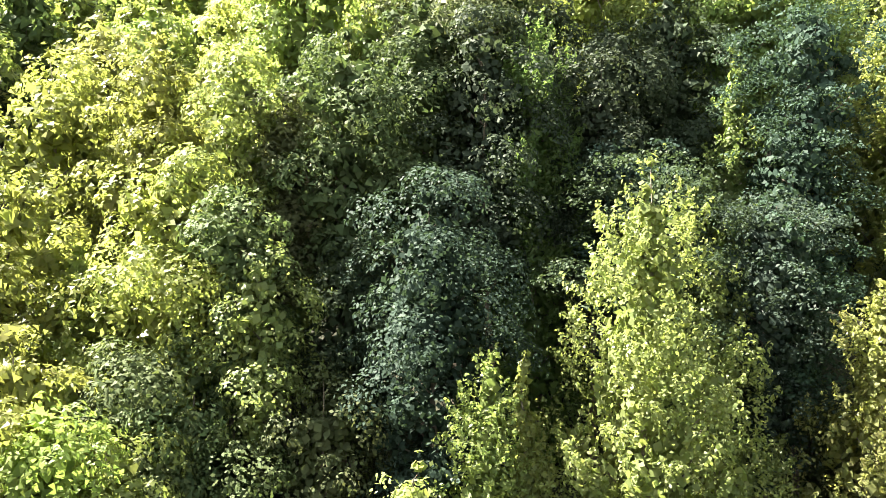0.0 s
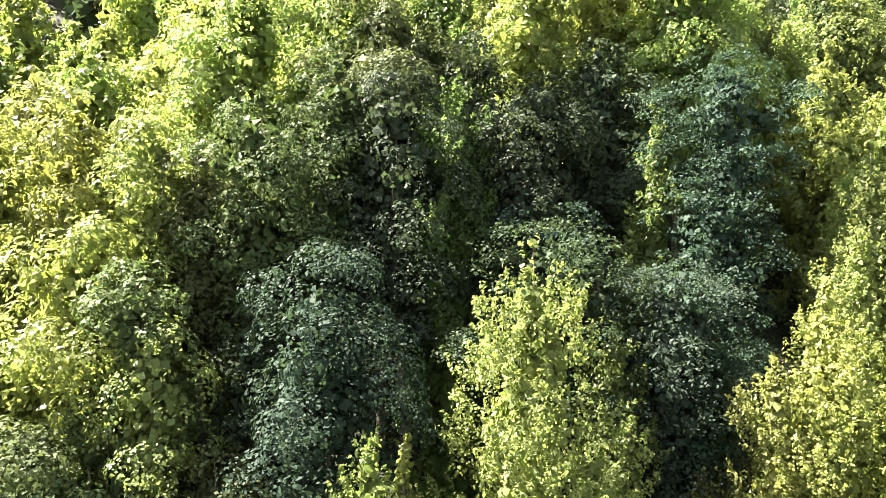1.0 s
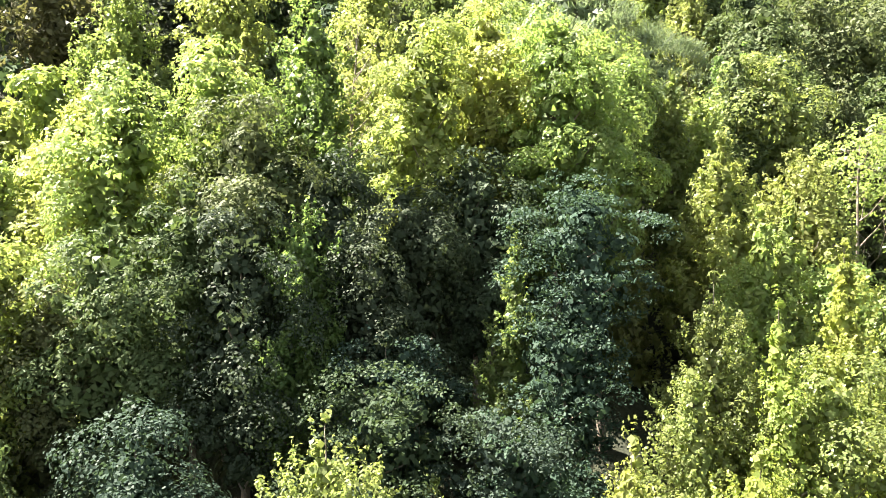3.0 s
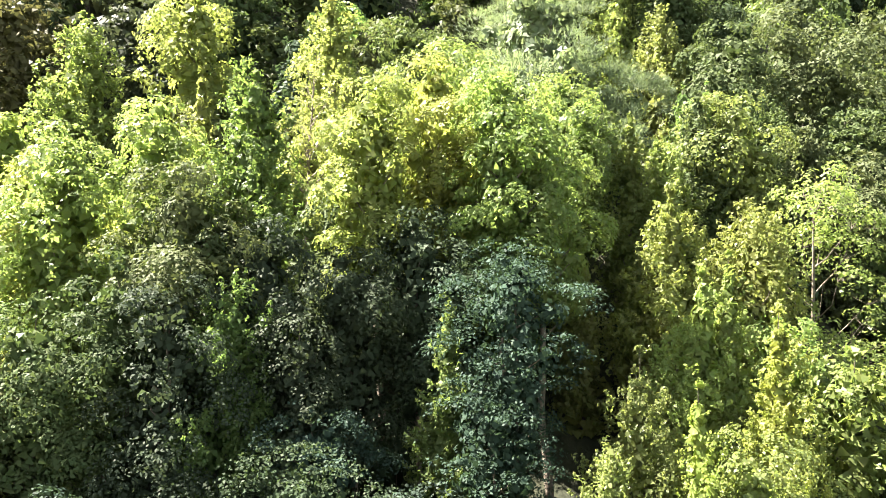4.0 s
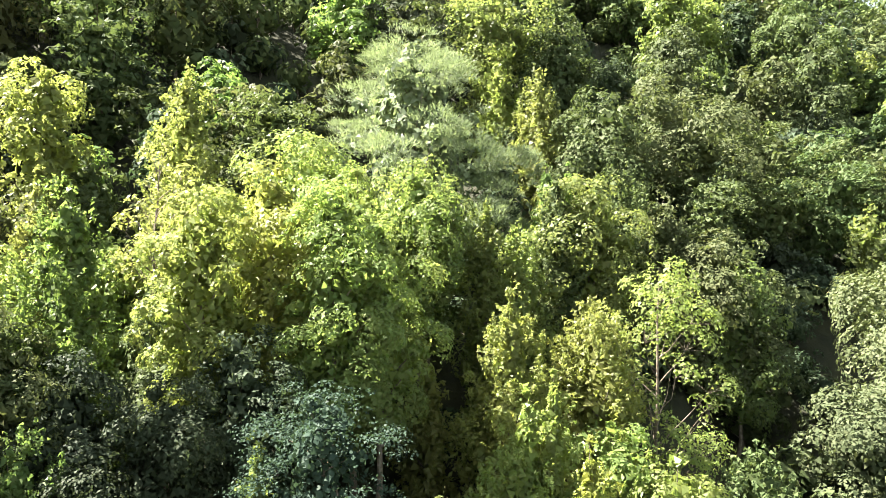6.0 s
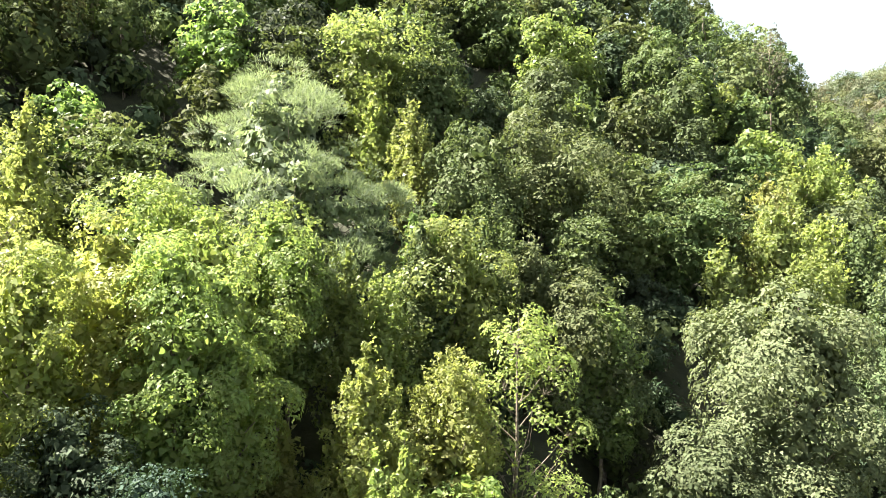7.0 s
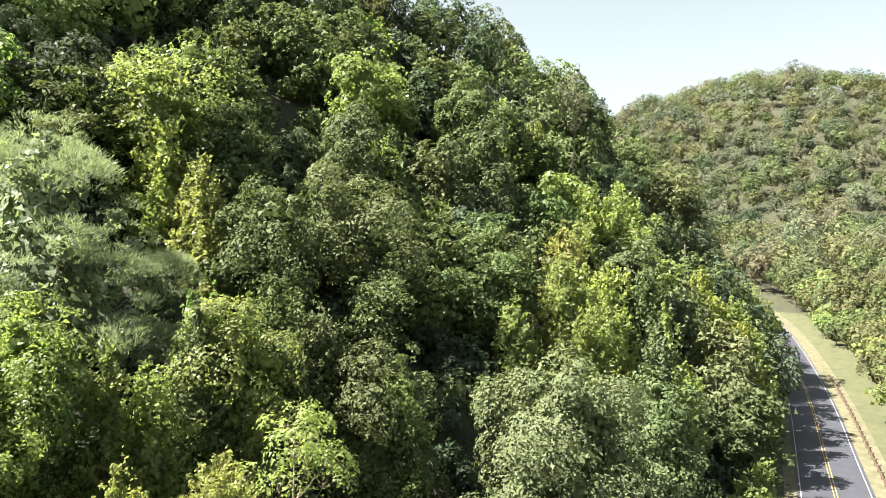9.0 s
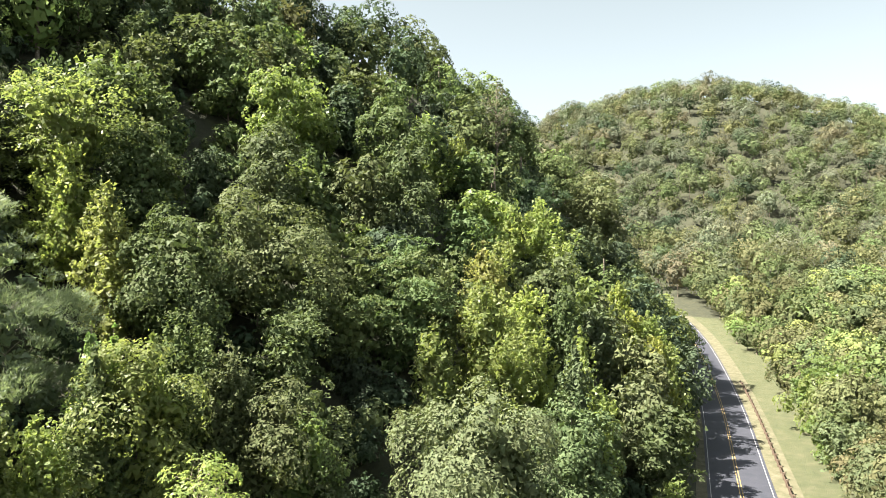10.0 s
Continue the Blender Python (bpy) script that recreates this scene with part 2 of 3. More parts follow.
# how a crown is made: its foot, how its sprays are built, how far its limbs turn up, size of boughs, cover
HABIT = {
    "cone": (0.03, "shoot", 0.95, 0.85, 1.0), "round": (0.12, "dome", 0.55, 1.0, 1.0), "column": (0.03, "shoot", 0.9, 0.9, 1.0),
    "spreading": (0.15, "plate", 0.3, 1.0, 0.68), "sparse": (0.08, "dome", 0.75, 0.8, 0.5), "pine": (0.05, "plume", 0.5, 0.62, 0.85),
}


def unit(v):
    return v / (np.linalg.norm(v, axis=-1, keepdims=True) + 1e-9)


def needles_at(rng, centres, size, way):
    """Bundles of needles that point the given way from their twig."""
    n = len(centres)
    d = unit(way + rng.normal(0, 0.38, (n, 3)))
    e = unit(np.cross(d, rng.normal(0, 1, (n, 3))))
    l = (size * rng.uniform(0.7, 1.3, n))[:, None]
    return np.stack([centres - d * l * 0.4 + e * l * 0.06, centres + d * l * 0.6, centres - d * l * 0.4 - e * l * 0.06], 1)


def leaves_at(rng, centres, size, facing, tilt, ratio=0.75, blades=False):
    """Pointed leaves that face roughly the given way, each turned at random; blades have four corners, the others three."""
    n = len(centres)
    nrm = unit(facing + rng.normal(0, tilt, (n, 3)))
    d = rng.normal(0, 1, (n, 3)) - [0, 0, 0.5]
    d = unit(d - nrm * (d * nrm).sum(1)[:, None])
    e = np.cross(nrm, d)
    l = (size * rng.uniform(0.65, 1.35, n))[:, None]
    w = l * ratio
    if not blades:
        return np.stack([centres - d * l * 0.4 + e * w / 2, centres + d * l * 0.6, centres - d * l * 0.4 - e * w / 2], 1)
    fold = nrm * w * 0.14
    mid = centres - d * l * 0.06
    return np.stack([centres - d * l * 0.5, mid + e * w / 2 + fold, centres + d * l * 0.5, mid - e * w / 2 + fold], 1)


def tree_meshes(shape, H, W, leaf, seed, foliage, blades=False):
    """Trunk with limbs, and crown of boughs, sprays and leaves, of one tree of that height and width."""
    rng = np.random.default_rng(seed)
    foot, build, turn_up, bough, cover = HABIT[shape]
    if build in ("dome", "plate"):   # a tall narrow tree carries its crown high on a bare trunk
        foot = min(max(foot, 1 - (1.7 if build == "dome" else 2.0) * W / H), 0.45)
    profile = PROFILES[shape]
    tz = np.linspace(0, 0.88, 9)
    wob = np.cumsum(rng.normal(0, 0.006 * H, (9, 2)), 0)
    trunk = np.stack([wob[:, 0], wob[:, 1], tz * H], 1)
    verts, faces = tube(trunk, 0.011 * H * (1 - tz) + 0.006, 7)
    verts, faces = list(verts), list(faces)

    def axis(z):
        return np.stack([np.interp(z, trunk[:, 2], trunk[:, 0]), np.interp(z, trunk[:, 2], trunk[:, 1]), z], -1)

    # boughs, spread evenly over the crown
    tall = H * (1 - foot)
    rb0 = (0.135 * W + 0.32) * bough
    area = math.pi * W * 0.66 * tall
    n_b = max(int(0.85 * area / (math.pi * rb0 * rb0)), 9)
    hh = np.linspace(0, 1, 200)
    cdf = np.cumsum(profile(hh) + (0.28 if build == "shoot" else 0.10))
    rel = np.interp((np.arange(n_b) + rng.uniform(0, 1, n_b)) / n_b, cdf / cdf[-1], hh)
    if shape == "pine":
        rel = np.clip((np.floor(rel * 7) + 0.5 + rng.normal(0, 0.28, n_b)) / 7, 0, 1)
    az = np.arange(n_b) * 2.39996 + rng.normal(0, 0.35, n_b)
    lobes = rng.uniform(0.78, 1.18, 7)
    full = W / 2 * profile(rel) * np.interp((az / (2 * np.pi)) % 1 * 7, np.arange(8), np.append(lobes, lobes[0]))
    rb = rb0 * rng.uniform(0.7, 1.35, n_b) * np.clip(full / (1.3 * rb0), 0.4, 1.0)
    out = np.maximum(full - 0.72 * rb, 0.0) * rng.uniform(0.6, 1.14, n_b)
    z_b = np.minimum(H * foot + tall * rel, H - 0.85 * rb)
    radial = np.stack([np.cos(az), np.sin(az), np.zeros(n_b)], 1)
    mid_b = axis(z_b) + radial * out[:, None]
    for i in range(n_b):
        z0 = max(z_b[i] - min(out[i] * (0.3 + turn_up), 0.28 * H), 0.05 * H)
        u = np.linspace(0, 1, 4)[:, None]
        o = axis(np.array(min(z0, 0.86 * H)))
        line = o + (mid_b[i] - o) * u - np.array([0, 0, 0.2 * out[i]]) * (u * (1 - u))
        line[1:-1] += rng.normal(0, 0.03 * out[i] + 0.01, (2, 3))
        v, f = tube(line, (0.0035 * H + 0.006) * (1 - 0.75 * u[:, 0]) * (1.1 - 0.6 * rel[i]), 3)
        faces += [tuple(k + len(verts) for k in q) for q in f]
        verts += list(v)

    # sprays on the outside of each bough
    rs0 = 0.34 * rb0
    n_s = int(1.5 * cover ** 0.5 * area / (math.pi * rs0 * rs0))
    of = rng.choice(n_b, n_s, p=rb ** 2 / (rb ** 2).sum())
    side = unit(rng.normal(0, 0.62, (n_s, 3)) + radial[of] * 0.6 + [0, 0, 0.62])
    squash = {"plate": [1.15, 1.15, 0.7], "plume": [1.1, 1.1, 0.9], "shoot": [0.85, 0.85, 1.25], "dome": [1.05, 1.05, 0.8]}[build]
    mid_s = mid_b[of] + side * squash * (rb[of] * rng.uniform(0.7, 1.0, n_s))[:, None]
    rs = 0.34 * rb[of] * rng.uniform(0.7, 1.4, n_s)
    grow = unit(side * [1, 1, 0.6] + radial[of] * (1 - turn_up) * 0.5 + [0, 0, turn_up] + rng.normal(0, 0.18, (n_s, 3)))
    if shape == "sparse":
        for i in range(0, n_s, 2):
            v, f = tube(np.stack([mid_b[of[i]], mid_s[i]]), [0.012, 0.005], 3)
            faces += [tuple(k + len(verts) for k in q) for q in f]
            verts += list(v)

    # leaves on each spray
    n = int(cover * (1.2 if blades else 1.6) * W * tall / (0.33 * leaf * leaf)) * (2 if build == "plume" else 1)
    pick = rng.choice(n_s, n, p=rs ** 2 / (rs ** 2).sum())
    ball = unit(rng.normal(0, 1, (n, 3)))
    r, g = rs[pick][:, None], grow[pick]
    if build == "shoot":
        t = rng.uniform(0, 1, n)[:, None] ** 0.85
        across = unit(ball - g * (ball * g).sum(1)[:, None])
        c = mid_s[pick] + g * r * (2.3 * t - 0.8) + across * r * (0.12 + 0.62 * (1 - t)) * rng.uniform(0.5, 1.0, n)[:, None]
        facing, tilt = across * 0.65 + g * 0.6, 0.42
    elif build == "dome":
        ahead = (ball * g).sum(1)[:, None]
        ball = ball + g * (np.abs(ahead) - ahead) * (rng.uniform(0, 1, n) < 0.8)[:, None]
        c = mid_s[pick] + ball * r * rng.uniform(0.78, 1.12, n)[:, None] * (1 - 0.25 * np.abs(ahead))
        facing, tilt = ball * 0.75 + g * 0.45 + [0, 0, 0.15], 0.34
    else:
        flat = ball * [1, 1, 0.3] * rng.uniform(0.15, 1.0, n)[:, None] ** 0.6
        reach = np.linalg.norm(flat[:, :2], axis=1)[:, None]
        c = mid_s[pick] + flat * r * 1.3 + g * [1, 1, 0.4] * r * 0.3 - np.array([0, 0, 0.35]) * r * reach ** 2
        facing, tilt = flat * [0.8, 0.8, 0.3] + [0, 0, 0.8], 0.45
    c[:, 2] = np.maximum(c[:, 2], 0.02 * H)
    if build == "plume":
        corners = needles_at(rng, c, leaf * 1.5, g * 0.6 + flat * [1, 1, 0] + [0, 0, 0.4])
    else:
        corners = leaves_at(rng, c, leaf, facing, tilt, 0.6 if blades else 0.68, blades)

    # larger leaves added inside the boughs and round the trunk to block light
    def inside(c, way, size):
        return leaves_at(rng, c, size, way, 0.4, 0.85, blades)

    if shape != "sparse":
        big = min(1.8 * leaf, 0.4)
        k = int(2.1 * cover * 4 * math.pi * ((0.36 * rb) ** 2).sum() / ((0.6 if blades else 0.35) * big ** 2))
        pick = rng.choice(n_b, k, p=rb ** 2 / (rb ** 2).sum())
        ball = unit(rng.normal(0, 1, (k, 3)))
        corners = np.concatenate([corners, inside(mid_b[pick] + ball * squash * (rb[pick] * rng.uniform(0.05, 0.56, k))[:, None] - (radial[pick] * 0.2 + [0, 0, 0.25]) * rb[pick][:, None], ball, big)])
        big = min(2.0 * leaf, 0.42)
        k = int(0.6 * area / ((0.6 if blades else 0.35) * big ** 2))
        h, w = np.interp(rng.uniform(0, 1, k), cdf / cdf[-1], hh), rng.uniform(0, 2 * np.pi, k)
        way = np.stack([np.cos(w), np.sin(w), 0 * w], 1)
        c = axis(np.minimum(H * foot + tall * h, H - 1.5 * rb0)) + way * (W / 2 * profile(h) * rng.uniform(0.1, 0.5, k))[:, None]
        corners = np.concatenate([corners, inside(c, way + [0, 0, 0.3], big)])
    wood = mesh_from(shape + "_trunk", [tuple(p) for p in verts], faces, BARK, True)
    return wood, leaf_mesh(shape + "_crown", corners, foliage)


TINTS = {
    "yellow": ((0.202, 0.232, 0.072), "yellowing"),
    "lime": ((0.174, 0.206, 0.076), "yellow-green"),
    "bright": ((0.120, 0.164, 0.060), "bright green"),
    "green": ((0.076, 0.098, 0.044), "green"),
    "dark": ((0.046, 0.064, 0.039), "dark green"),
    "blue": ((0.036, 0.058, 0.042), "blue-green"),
    "pine": ((0.150, 0.172, 0.112), "grey-green"),
    "pale": ((0.226, 0.246, 0.094), "pale yellow"),
    "olive": ((0.094, 0.100, 0.050), "olive"),
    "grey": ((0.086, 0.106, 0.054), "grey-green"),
    # dun and sage are greyed to carry the haze over the far hill
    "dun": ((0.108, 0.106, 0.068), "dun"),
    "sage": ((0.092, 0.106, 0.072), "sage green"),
}
FORMS = {"cone": "pointed", "round": "round-crowned", "column": "tall narrow", "spreading": "flat-topped spreading", "sparse": "thin-leaved airy", "pine": "soft-needled"}
tree_rng = random.Random(7)
TREES = []


def tree(shape, tint, x, y, top, width, coarse=1.0):
    """One tree that stands on the ground at x, y, with its tip at height top."""
    z = float(ground(np.array(x), np.array(y))) - 0.1
    height = max(top - z, 2.0)
    away = math.hypot(x - 10, y)
    blades = away < 21
    leaf = (0.060 + 0.0019 * max(away, 13) if blades else 0.036 + 0.0038 * away) * coarse
    foliage = NEEDLE if shape == "pine" else THICK_LEAF if tint in ("green", "dark", "blue", "grey", "olive") else LEAF
    wood, crown = tree_meshes(shape, height, width, leaf, 100 + len(TREES), foliage, blades)
    colour, word = TINTS[tint]
    ob = new("pine_tree" if shape == "pine" else "broadleaf_tree")
    ob.matrix_basis = pose(x, y, z, 0, 0, tree_rng.uniform(0, 360))
    for name, me in (("trunk", wood), ("crown", crown)):
        part = new(name, me)
        part.parent = ob
        j = [tree_rng.uniform(0.92, 1.08) for _ in range(2)]
        part.color = (colour[0] * j[0], colour[1] * j[1], colour[2], 1)
    TREES.append((x, y, width))
    kind = "pine" if shape == "pine" else "broadleaf tree"
    a, s = along(x, y)
    near_road = s - float(road_line(np.array(a))) < 14
    where = "across the road" if s < road_line(np.array(a)) else "beside the road" if near_road else "high on the hillside" if s > 30 else "on the steep hillside"
    group = "roadside trees" if near_road else "upper hillside trees" if s > 30 else "hillside trees"
    return tagged(ob, f"{FORMS[shape]} {word} {kind} {where}", "tree", group)


# the trees that stand out
tree("pine", "pine", 14.0, 44.8, 30.7, 13.9)
tree("cone", "pale", 3.9, 14.2, 8.9, 4.7)
tree("cone", "bright", 5.9, 16.1, 7.2, 3.2)
tree("round", "blue", -0.4, 15.8, 8.6, 4.4)
tree("round", "yellow", -6.5, 17.4, 9.1, 4.7)
tree("cone", "yellow", -8.5, 17.3, 7.4, 3.2)
tree("round", "lime", -3.6, 15.6, 7.1, 2.4)
tree("cone", "lime", 0.9, 13.7, 5.5, 2.2)
tree("cone", "lime", 1.7, 14.0, 5.5, 1.4)
tree("round", "yellow", -9.9, 17.2, 8.8, 3.7)
tree("round", "yellow", -8.0, 14.0, 5.7, 3.0)
tree("round", "lime", -6.1, 13.6, 3.7, 3.1)
tree("round", "lime", -0.4, 11.2, 4.0, 1.2)
tree("round", "green", -4.3, 16.3, 8.3, 2.8)
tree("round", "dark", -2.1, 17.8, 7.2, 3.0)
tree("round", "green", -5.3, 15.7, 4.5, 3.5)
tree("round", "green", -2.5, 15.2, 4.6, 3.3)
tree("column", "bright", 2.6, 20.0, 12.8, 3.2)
# dark tint here puts the hollow's shade into the leaf colour
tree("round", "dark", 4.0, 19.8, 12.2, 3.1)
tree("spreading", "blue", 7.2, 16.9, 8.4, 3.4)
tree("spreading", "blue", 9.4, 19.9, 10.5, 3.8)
tree("round", "green", -2.6, 19.0, 12.6, 3.7)
tree("round", "olive", -3.9, 19.4, 11.2, 3.0)
tree("round", "lime", -5.5, 19.0, 12.0, 3.4)
tree("round", "yellow", -7.8, 20.6, 12.7, 3.8)
tree("round", "yellow", -10.4, 21.3, 12.4, 4.1)
tree("round", "yellow", -6.1, 25.8, 17.4, 5.3)
tree("spreading", "blue", 10.2, 20.7, 14.0, 3.7)
tree("column", "lime", 20.4, 29.7, 15.1, 4.5)
tree("round", "lime", 22.0, 37.2, 21.3, 7.1)
tree("cone", "lime", 16.5, 27.9, 16.4, 5.1)
tree("cone", "lime", 16.1, 23.8, 13.3, 4.4)
tree("cone", "lime", 13.2, 19.0, 11.4, 4.4)
tree("cone", "lime", 11.9, 17.8, 9.3, 3.8)
tree("cone", "yellow", 12.9, 15.8, 7.9, 3.9)
tree("cone", "yellow", 9.8, 15.4, 8.1, 3.5)
tree("spreading", "blue", 8.0, 17.2, 8.3, 2.9)
tree("round", "green", 0.3, 21.3, 16.1, 4.7)
tree("round", "green", -0.5, 20.3, 13.7, 3.6)
tree("column", "bright", 2.2, 24.0, 19.5, 4.0)
tree("sparse", "pale", 2.5, 32.5, 22.2, 3.7)
tree("round", "lime", 7.8, 33.3, 22.4, 8.6)
tree("round", "bright", 13.3, 33.2, 21.3, 4.3)
tree("round", "lime", 6.0, 26.6, 19.8, 4.6)
tree("cone", "lime", 2.9, 36.1, 26.3, 5.5)
tree("round", "lime", -4.5, 36.9, 26.7, 4.8)
tree("spreading", "green", 6.2, 39.1, 26.2, 5.1)
tree("cone", "lime", -9.6, 36.7, 25.4, 6.1)
tree("cone", "lime", -2.7, 32.5, 21.7, 2.7)
tree("round", "lime", -0.9, 24.6, 18.7, 4.0)
tree("round", "lime", -4.3, 24.2, 17.7, 4.7)
tree("cone", "lime", 17.9, 34.8, 19.2, 5.2)
tree("cone", "lime", 16.4, 33.7, 19.9, 3.2)
tree("cone", "green", 20.3, 36.7, 21.7, 4.3)
tree("cone", "green", 25.0, 42.0, 22.5, 6.9)
tree("cone", "lime", 17.0, 23.9, 13.7, 3.2)
tree("cone", "yellow", 17.5, 21.5, 12.2, 3.5)
tree("cone", "yellow", 13.9, 17.1, 10.8, 2.7)
tree("cone", "lime", 22.8, 51.1, 30.5, 4.4)
tree("cone", "lime", 20.4, 55.9, 33.1, 6.3)
tree("round", "olive", 33.3, 54.6, 30.5, 12.8)
tree("round", "green", 26.6, 50.2, 28.8, 9.7)
tree("round", "grey", 36.6, 62.5, 37.0, 6.3)
tree("spreading", "bright", 20.9, 59.9, 39.1, 10.1)
tree("round", "green", 25.9, 58.0, 35.3, 6.7)
tree("cone", "lime", 8.1, 35.9, 23.3, 4.6)
tree("round", "bright", 13.7, 34.9, 21.9, 5.3)
tree("cone", "green", 26.4, 39.8, 20.4, 4.5)
tree("round", "green", 29.2, 39.3, 18.6, 6.0)
tree("sparse", "pale", 23.3, 31.8, 17.2, 7.2)
tree("cone", "lime", 20.4, 31.3, 15.5, 3.5)
tree("cone", "lime", 80.4, 80.9, 33.2, 10.6)
tree("cone", "lime", 59.1, 60.8, 27.3, 7.7)
tree("cone", "lime", 48.9, 47.9, 23.2, 8.0)
tree("cone", "grey", 99.5, 94.2, 30.0, 13.9)
tree("spreading", "green", 39.9, 54.4, 27.3, 8.7)
tree("spreading", "green", 43.3, 51.8, 24.1, 8.5)
tree("spreading", "green", 32.7, 46.2, 22.4, 6.3)
tree("spreading", "green", 48.0, 53.7, 26.2, 7.5)
tree("round", "green", 53.8, 70.3, 38.8, 7.7)
tree("cone", "lime", 72.9, 90.6, 43.4, 5.6)
tree("round", "grey", 34.0, 33.2, 10.9, 6.7)
tree("round", "grey", 40.2, 35.1, 18.3, 12.0)
tree("round", "grey", 50.1, 39.3, 15.8, 8.4)
tree("cone", "yellow", 85.4, 70.6, 23.2, 5.0)
tree("cone", "lime", 88.7, 68.6, 19.2, 8.4)
tree("cone", "grey", 52.3, 41.6, 19.7, 5.1)
tree("cone", "yellow", 74.8, 91.2, 43.5, 3.7)
tree("round", "grey", 87.9, 100.9, 52.7, 9.6)
tree("pine", "dark", 87.2, 92.5, 39.5, 12.8)
tree("round", "green", 109.9, 101.8, 40.9, 15.2)
tree("round", "green", -4.2, 15.3, 3.3, 3.6)
tree("round", "green", 8.9, 18.1, 4.2, 4.1)
tree("round", "yellow", -6.9, 12.7, 4.5, 3.2)
tree("round", "green", -6.1, 15.2, 5.1, 3.3)
tree("round", "lime", 14.9, 17.6, 9.3, 4.0)
tree("cone", "lime", 13.6, 15.0, 7.3, 3.5)
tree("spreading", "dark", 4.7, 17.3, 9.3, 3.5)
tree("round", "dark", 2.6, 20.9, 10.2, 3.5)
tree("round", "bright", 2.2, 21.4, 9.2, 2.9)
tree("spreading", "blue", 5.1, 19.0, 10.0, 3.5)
tree("round", "yellow", 7.7, 27.4, 20.9, 4.7)
tree("round", "lime", 10.0, 25.7, 20.0, 4.3)
tree("round", "lime", 11.7, 26.7, 19.0, 4.0)
tree("round", "bright", 30.4, 38.5, 16.9, 4.6)
tree("cone", "bright", 20.9, 37.3, 22.2, 2.9)
tree("cone", "lime", 22.9, 38.6, 21.9, 3.0)
tree("cone", "green", 27.2, 40.4, 21.0, 4.3)
tree("round", "green", 31.9, 40.6, 18.2, 6.3)
tree("spreading", "green", 46.6, 56.9, 27.6, 6.0)
tree("cone", "lime", 55.3, 43.9, 20.2, 5.5)
tree("cone", "yellow", 89.4, 72.8, 19.0, 7.0)
tree("round", "lime", 115.2, 89.5, 19.6, 10.1)
tree("spreading", "green", 34.5, 49.5, 23.6, 5.3)
tree("spreading", "green", 39.2, 50.1, 22.8, 5.6)
tree("round", "bright", 42.0, 75.0, 45.5, 8.3)
tree("round", "green", 56.6, 77.7, 44.9, 8.3)
tree("cone", "lime", 8.7, 15.1, 6.5, 2.9)
tree("round", "lime", 10.6, 30.2, 21.2, 6.8)
# next two: leaf colour darkened in place of the shade they stand in
tree("round", "dark", 7.3, 24.7, 15.1, 4.0)
tree("round", "dark", 5.2, 22.7, 13.7, 3.9)
tree("round", "dark", 2.7, 22.6, 14.5, 4.2)
tree("round", "green", 0.1, 22.7, 15.5, 4.4)
tree("cone", "bright", 7.9, 21.0, 12.6, 2.7)
tree("round", "dark", 1.1, 19.0, 13.2, 4.0)
tree("cone", "lime", 73.3, 77.9, 32.5, 6.5)
tree("cone", "lime", 83.7, 84.7, 33.4, 8.2)
tree("cone", "lime", 56.6, 59.3, 27.4, 6.0)
tree("cone", "lime", 79.3, 75.2, 27.6, 7.4)
tree("cone", "lime", 56.6, 52.8, 23.2, 7.3)
tree("cone", "green", 65.8, 58.3, 23.0, 6.4)
tree("cone", "lime", 50.0, 48.9, 22.5, 5.5)
tree("cone", "yellow", 84.6, 64.9, 16.4, 6.4)
tree("cone", "lime", 86.1, 63.2, 15.8, 6.4)
tree("cone", "bright", 20.0, 39.0, 22.4, 3.6)
tree("sparse", "sage", 84.7, 96.2, 54.2, 5.1)

# shrubs added in the gully, their dark tint standing in for deep shade
for x, y, h, w in ((31.8, 38.3, 2.6, 2.8), (34.0, 40.4, 2.4, 3.0), (33.0, 42.6, 3.0, 2.8), (35.6, 38.6, 2.4, 2.6), (36.4, 42.6, 3.0, 3.0), (34.4, 36.9, 2.2, 2.4),
                   (38.6, 49.4, 3.4, 3.6), (37.0, 44.8, 2.6, 3.2), (38.2, 47.2, 2.8, 3.2), (40.4, 48.6, 3.0, 3.4), (32.6, 67.0, 5.5, 5.0)):
    tree("round", "dark", x, y, float(ground(np.array(x), np.array(y))) + h, w)

# the rest of the wood on the hillside
fill_rng = random.Random(11)


def spots(a0, a1, s0, s1, step, width, limit=0.5, gullies=False):
    """Places on the hillside a tree's width apart, clear of the road, the open verge and the trees that stand already."""
    found = []
    for a in np.arange(a0, a1, step):
        for s in np.arange(s0, s1, step):
            aa, ss = a + fill_rng.uniform(-0.45, 0.45) * step, s + fill_rng.uniform(-0.45, 0.45) * step
            x, y = plan(aa, ss)
            w = width * fill_rng.uniform(0.75, 1.25)
            if math.hypot(x - min(max(x, -2), 17), y) < 11 or math.atan2(y, x - 8) > 2.35 or y < 8:
                continue
            if not gullies and any(math.hypot(x - hx, y - hy) < hr + 0.3 * w for hx, hy, hr in HOLLOWS):
                continue
            if aa < 27 and ss < 12 or ss - float(road_line(np.array(aa))) < (5.8 if aa < 150 else 4.6):
                continue
            if any((x - p) ** 2 + (y - q) ** 2 < (limit * (w + r) / 2) ** 2 for p, q, r in TREES):
                continue
            found.append((x, y, w))
    return found


MIXED = ["green", "green", "dark", "bright", "green", "olive", "bright", "grey"]


